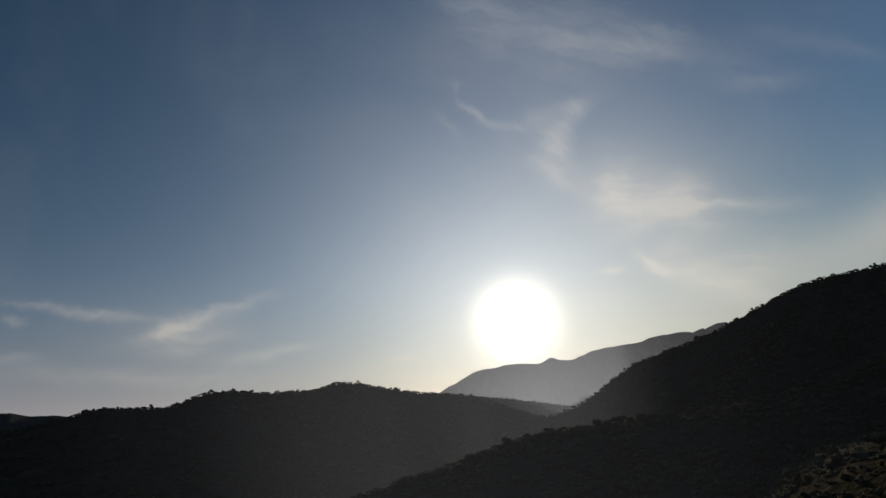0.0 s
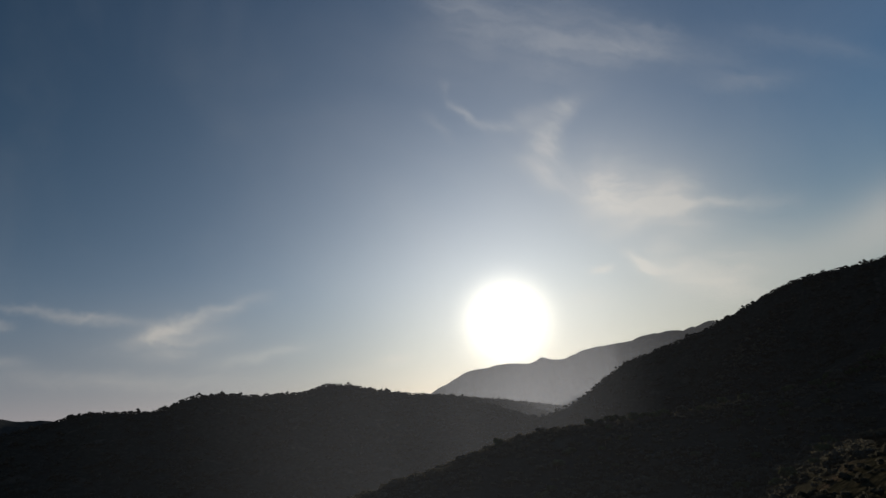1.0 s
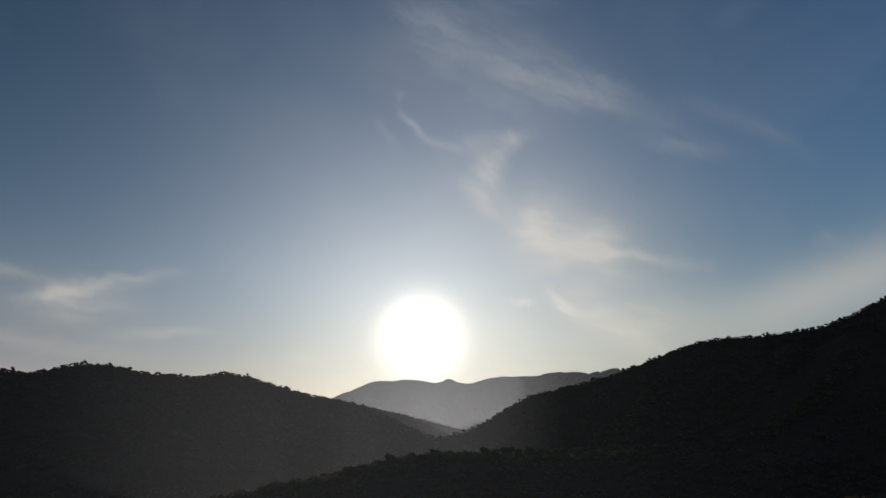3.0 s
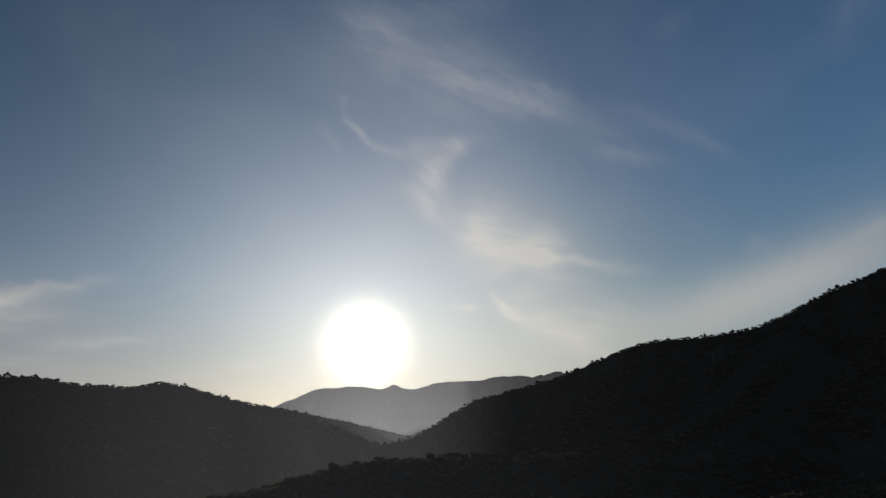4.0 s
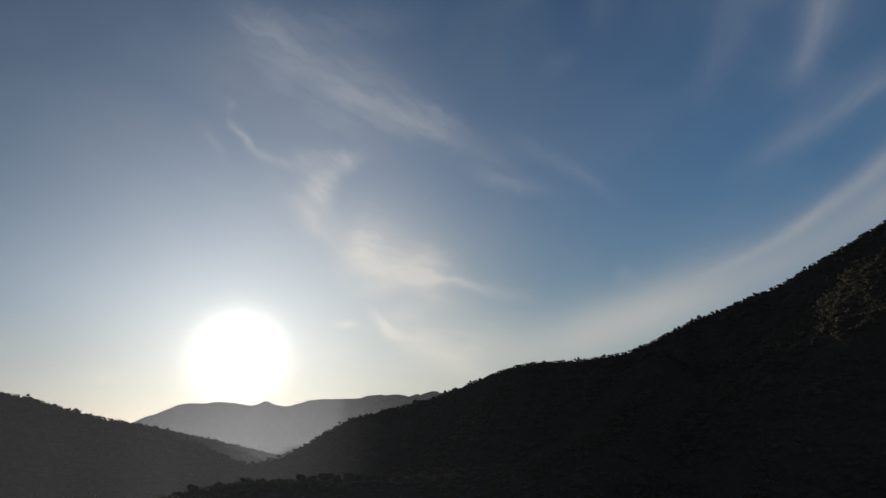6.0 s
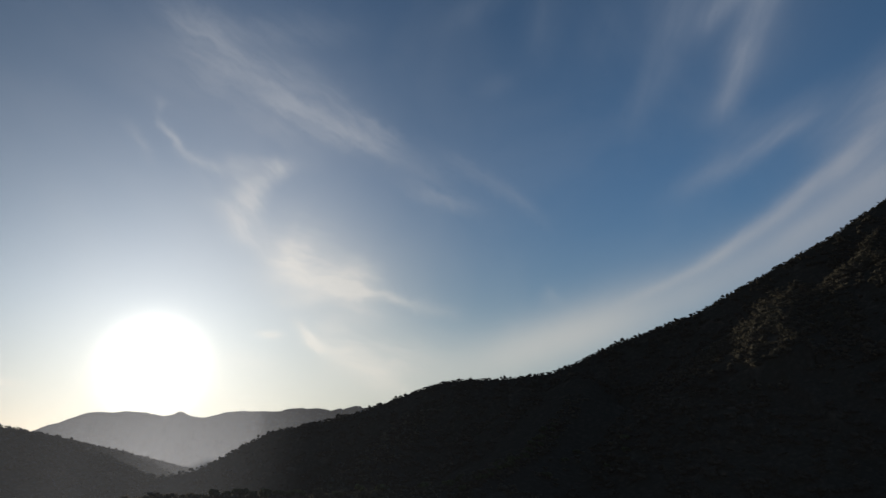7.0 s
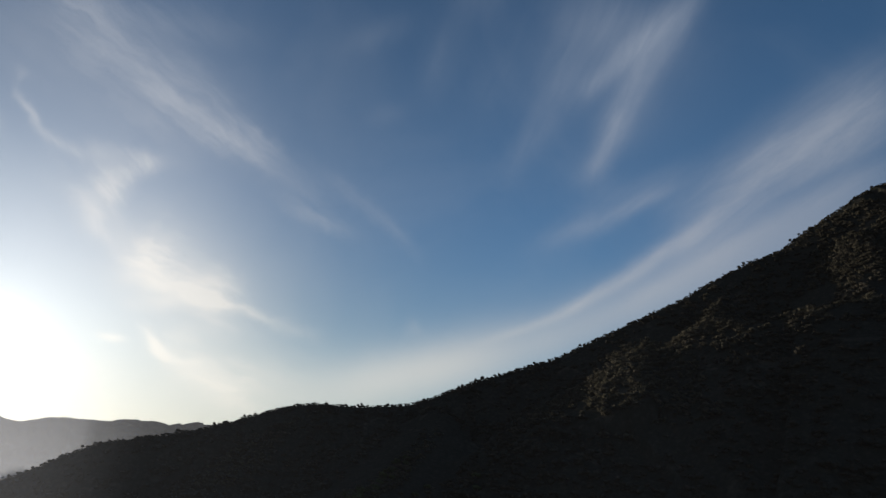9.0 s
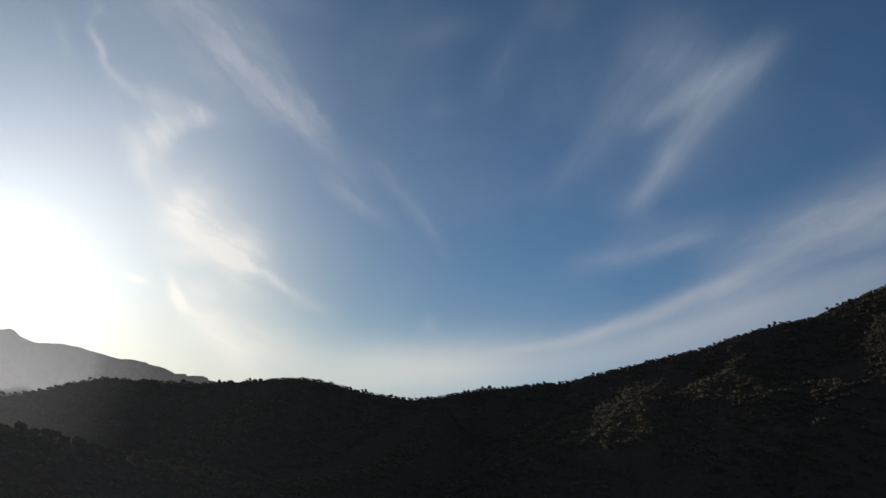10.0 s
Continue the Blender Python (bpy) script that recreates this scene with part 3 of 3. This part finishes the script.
def ball(level):
    bm = bmesh.new()
    bmesh.ops.create_icosphere(bm, subdivisions=level, radius=1.0)
    v = np.array([p.co for p in bm.verts])
    f = np.array([[p.index for p in q.verts] for q in bm.faces])
    bm.free()
    return v, f


BALL1, BALL2 = ball(1), ball(2)


def crown_mesh(lumps, wide, tall, leaves, leaf, level=1, lift=0.45):
    """A crown of uneven lumps with loose leaf clumps round them, standing on z = 0, all triangles."""
    v0, f0 = BALL1 if level == 1 else BALL2
    verts, faces, count = [], [], 0
    spots = []
    for k in range(lumps):
        a, r = rng.uniform(0, 2 * math.pi), wide * 0.62 * math.sqrt(rng.uniform(0, 1))
        c = np.array([r * math.cos(a), r * math.sin(a), tall * (lift + (0.85 - lift) * rng.uniform(0, 1) * (1 - 0.5 * r / wide))])
        s = rng.uniform(0.30, 0.52) * wide
        v = v0 * (1 + rng.uniform(-0.28, 0.28, (len(v0), 1))) * np.array([s, s, s * rng.uniform(0.5, 0.8)]) + c
        verts.append(v)
        faces.append(f0 + count)
        count += len(v)
        spots.append((c, s))
    for k in range(leaves):
        c, s = spots[rng.integers(lumps)]
        d = rng.normal(size=3)
        d /= np.linalg.norm(d)
        d[2] = abs(d[2]) * 0.9 - 0.2
        p = c + d * s * np.array([1, 1, 0.75]) * rng.uniform(0.85, 1.3)
        e = rng.normal(size=(3, 3)) * leaf
        verts.append(p + e)
        faces.append(np.array([[0, 1, 2]]) + count)
        count += 3
    return np.vstack(verts), np.vstack(faces)


def scatter(name, models, spots, sizes, mat, label, category="trees", smooth=True):
    """Many crowns joined into one mesh."""
    verts, faces, count = [], [], 0
    for (x, y, z), s in zip(spots, sizes):
        v, f = models[rng.integers(len(models))]
        a = rng.uniform(0, 2 * math.pi)
        c, n = math.cos(a) * s, math.sin(a) * s
        q = np.empty_like(v)
        q[:, 0] = v[:, 0] * c - v[:, 1] * n + x
        q[:, 1] = v[:, 0] * n + v[:, 1] * c + y
        q[:, 2] = v[:, 2] * s * rng.uniform(0.7, 1.05) + z
        verts.append(q)
        faces.append(f + count)
        count += len(v)
    ob = mesh_object(name, np.vstack(verts), np.vstack(faces), mat, smooth)
    return tagged(ob, label, category, kind="stuff")


def along(crest, number, low, high, first=0.0, last=1.0):
    """Random places beside a crest, from low to high metres away on its valley side, on the ground."""
    seg = np.hypot(*np.diff(crest[:, :2], axis=0).T)
    run = np.concatenate([[0], np.cumsum(seg)])
    s = rng.uniform(first, last, number) * run[-1]
    px, py = np.interp(s, run, crest[:, 0]), np.interp(s, run, crest[:, 1])
    tx = np.interp(s + 4, run, crest[:, 0]) - np.interp(s - 4, run, crest[:, 0])
    ty = np.interp(s + 4, run, crest[:, 1]) - np.interp(s - 4, run, crest[:, 1])
    n = np.hypot(tx, ty) + 1e-9
    nx, ny = -ty / n, tx / n
    flip = np.where(nx * px + ny * py > 0, -1, 1)
    d = rng.uniform(low, high, number)
    x, y = px + nx * flip * d, py + ny * flip * d
    z, _ = land(x, y)
    return np.stack([x, y, z - 0.4], -1)


WOOD = [crown_mesh(3, 3.2, 4.4, 12, 0.42, lift=0.2) for k in range(9)]
SCRUB = [crown_mesh(3, 2.4, 2.8, 40, 0.42, lift=0.2) for k in range(6)]
LEAFY = [crown_mesh(3, 3.2, 4.4, 52, 0.5, lift=0.2) for k in range(6)]


def sector(number, az0, az1, d0, d1):
    """Random places on the land between two bearings and two distances."""
    a = np.radians(rng.uniform(az0, az1, number))
    d = np.sqrt(rng.uniform(d0 * d0, d1 * d1, number))
    x, y = d * np.sin(a), d * np.cos(a)
    z, _ = land(x, y)
    return np.stack([x, y, z - 0.5], -1)


def wood(name, spots, size, mat, models, label):
    scatter(name, models, spots, rng.uniform(0.65, 1.25, len(spots)) * size, mat, label)


SUNK = np.array((0.0, 0.0, 0.1))
wood("woods", along(RIGHT_CREST, 2800, -14, 14, 0.0, 0.93) - SUNK, 0.88, CANOPY, WOOD, "small trees crowding the crest of a dark hill")
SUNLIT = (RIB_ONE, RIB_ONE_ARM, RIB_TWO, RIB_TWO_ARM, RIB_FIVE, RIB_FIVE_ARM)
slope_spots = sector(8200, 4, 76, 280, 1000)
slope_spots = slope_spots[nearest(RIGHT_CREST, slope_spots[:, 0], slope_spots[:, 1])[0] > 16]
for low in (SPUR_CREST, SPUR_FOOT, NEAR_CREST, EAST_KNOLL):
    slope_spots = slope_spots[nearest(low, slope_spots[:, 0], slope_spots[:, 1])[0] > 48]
# keep the dark woods off the ribs that get sun-bright leaves
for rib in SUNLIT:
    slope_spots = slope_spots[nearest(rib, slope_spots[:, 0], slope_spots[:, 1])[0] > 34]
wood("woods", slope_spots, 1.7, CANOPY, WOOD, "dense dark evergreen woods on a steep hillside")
wood("woods", along(LEFT_CREST, 2000, -14, 12, 0.1, 0.98) - SUNK, 0.88, CANOPY, WOOD, "small trees crowding the crest of a long hill")
long_spots = np.vstack([sector(4600, -58, 2, 430, 1050), sector(800, -9, 5, 1050, 1750)])
long_spots = long_spots[nearest(LEFT_CREST, long_spots[:, 0], long_spots[:, 1])[0] > 14]
wood("woods", long_spots, 1.45, CANOPY, WOOD,
     "dense dark woods along a long hill")
# leaf colour paler than the slope woods strengthens the sunlight on these ribs
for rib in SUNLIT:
    wood("woods", along(rib, 480, -46, 46), 1.25, SHRUB, LEAFY, "bushy woods on a rib, leaves paler for the grazing sun")
# paler leaves than the woods around it
wood("woods", along(RIB_THREE, 260, -24, 20), 1.1, SHRUB, LEAFY, "pale woods on a low rib")
wood("scrub", np.vstack([along(SPUR_CREST, 700, -10, 14), along(SPUR_FOOT, 300, -14, 14), sector(2500, -35, 40, 240, 470)]), 1.15, SHRUB, SCRUB,
     "low dense scrub on a valley spur")
wood("scrub", np.vstack([along(NEAR_CREST, 1200, -25, 65), along(EAST_KNOLL, 300, -30, 30)]), 0.66, SHRUB, SCRUB, "low dry scrub covering a knoll")
wood("scrub", sector(1900, 36, 84, 120, 330), 1.1, SHRUB, SCRUB, "low dense scrub at the foot of a hillside")


# ---------------------------------------------------------------- single trees and shrubs
def tube(points, radii, sides=7):
    """A tapered, closed limb along points."""
    bm = bmesh.new()
    rings = []
    for i, (p, r) in enumerate(zip(points, radii)):
        p = Vector(p)
        ahead = (Vector(points[min(i + 1, len(points) - 1)]) - Vector(points[max(i - 1, 0)])).normalized()
        side = ahead.orthogonal().normalized()
        up = ahead.cross(side)
        rings.append([bm.verts.new(p + (side * math.cos(a) + up * math.sin(a)) * r)
                      for a in (2 * math.pi * k / sides for k in range(sides))])
    for a, b in zip(rings[:-1], rings[1:]):
        for k in range(sides):
            bm.faces.new((a[k], a[(k + 1) % sides], b[(k + 1) % sides], b[k]))
    bm.faces.new(rings[0][::-1])
    bm.faces.new(rings[-1])
    return bm


def part(name, bm, mat, parent, label=""):
    me = bpy.data.meshes.new(name)
    bm.normal_update()
    bm.to_mesh(me)
    bm.free()
    me.materials.append(mat)
    ob = new(name, me)
    ob.parent = parent
    return tagged(ob, label)


def tree(tall, wide, label, leaves, group):
    """A single tree: a leaning trunk, limbs, and a crown of uneven lumps and loose leaf clumps."""
    top = new("tree")
    lean = rng.uniform(-0.12, 0.12, 2) * tall
    fork = tall * 0.55
    part("trunk", tube([(0, 0, -0.8), (lean[0] * 0.3, lean[1] * 0.3, fork * 0.5), (lean[0], lean[1], fork), (lean[0] * 1.2, lean[1] * 1.2, tall * 0.8)],
                       [0.26, 0.2, 0.15, 0.06]), BARK, top)
    for k in range(4):
        a = k * 1.57 + rng.uniform(-0.4, 0.4)
        r = wide * rng.uniform(0.45, 0.7)
        base = fork * rng.uniform(0.7, 1.0)
        f = base / fork
        part("limb", tube([(lean[0] * f, lean[1] * f, base), (lean[0] + r * 0.5 * math.cos(a), lean[1] + r * 0.5 * math.sin(a), base + tall * 0.12),
                           (lean[0] + r * math.cos(a), lean[1] + r * math.sin(a), base + tall * 0.26)], [0.1, 0.07, 0.03], 5), BARK, top)
    v, f = crown_mesh(8, wide, tall, 150, 0.3, 2, lift=0.58)
    v[:, :2] += lean
    mesh_object("crown", v, f, leaves, smooth=False, parent=top)
    return tagged(top, label, "tree", group)


def shrub(tall, wide, label):
    """A rounded shrub: several stems under dense uneven foliage."""
    top = new("shrub")
    for k in range(3):
        a = k * 2.1 + rng.uniform(-0.5, 0.5)
        part("stem", tube([(0.1 * math.cos(a), 0.1 * math.sin(a), -0.5), (0.4 * math.cos(a), 0.4 * math.sin(a), tall * 0.3),
                           (wide * 0.45 * math.cos(a), wide * 0.45 * math.sin(a), tall * 0.6)], [0.09, 0.07, 0.03], 5), BARK, top)
    v, f = crown_mesh(7, wide, tall, 260, 0.2, 2, lift=0.22)
    mesh_object("foliage", v, f, SHRUB, smooth=False, parent=top)
    return tagged(top, label, "shrub", "shrubs on the knoll and spur")


def plant(models, spots, low, high):
    """Stand the models on their spots; the first of each model takes a spot too."""
    for k, (x, y, z) in enumerate(spots):
        m = Matrix.Translation((x, y, z)) @ Matrix.Rotation(rng.uniform(0, 6.28), 4, "Z") @ Matrix.Scale(rng.uniform(low, high), 4)
        model = models[k % len(models)]
        if k < len(models):
            model.matrix_basis = m
        else:
            made = copy_thing(model, Matrix())
            made.matrix_basis = m


SKYLINE = "trees along the skyline"
TREES = [tree(7.5, 2.6, "spreading dark tree standing above the ridge woods", CANOPY, SKYLINE),
         tree(6.5, 3.0, "broad low-crowned dark tree on a ridge", CANOPY, SKYLINE),
         tree(8.5, 2.3, "tall slender dark tree on a wooded ridge", CANOPY, SKYLINE),
         tree(6.0, 2.2, "small round-crowned dark tree on a ridge", CANOPY, SKYLINE),
         tree(7.0, 3.2, "flat-topped dark tree on a wooded ridge", CANOPY, SKYLINE)]


def clumps(crest, number, first, last):
    """Places on a crest, some of them with a few neighbours a crown's width away."""
    spots = along(crest, number, -4, 4, first, last)
    more = [spots]
    for near in (spots[::2], spots[::3], spots[::4]):
        x, y = near[:, 0] + rng.uniform(-8, 8, len(near)), near[:, 1] + rng.uniform(-5, 5, len(near))
        more.append(np.stack([x, y, land(x, y)[0] - 0.4], -1))
    return np.vstack(more)


plant(TREES, np.vstack([clumps(RIGHT_CREST, 40, 0.02, 0.8), clumps(LEFT_CREST, 24, 0.15, 0.8)]), 0.45, 0.95)
SHRUBS = [shrub(2.6, 2.4, "dense rounded green shrub in low sun"), shrub(3.4, 2.2, "tall bushy green shrub on a scrubby slope"),
          shrub(2.0, 2.8, "low spreading olive shrub on dry ground"), shrub(2.4, 1.8, "small dense dry-leaved shrub")]
plant(SHRUBS, np.vstack([along(NEAR_CREST, 160, -6, 55), along(NEAR_CREST, 60, -10, 20, 0.62, 0.9), along(SPUR_CREST, 90, -4, 40, 0.1, 0.8), along(EAST_KNOLL, 40, -14, 16)]), 0.6, 1.2)
LOW = "broad trees on the valley spur"
BROAD = [tree(5.6, 4.6, "broad dry-leaved tree on a scrubby spur", SHRUB, LOW), tree(6.4, 4.0, "round bushy green tree on a scrubby spur", GREEN, LOW),
         tree(4.8, 4.2, "low spreading green tree among scrub", GREEN, LOW)]
plant(BROAD, np.vstack([along(SPUR_CREST, 55, -4, 75, 0.05, 0.85), along(SPUR_CREST, 85, -7, 9, 0.35, 0.9), sector(20, 8, 30, 240, 400)]), 0.6, 1.05)
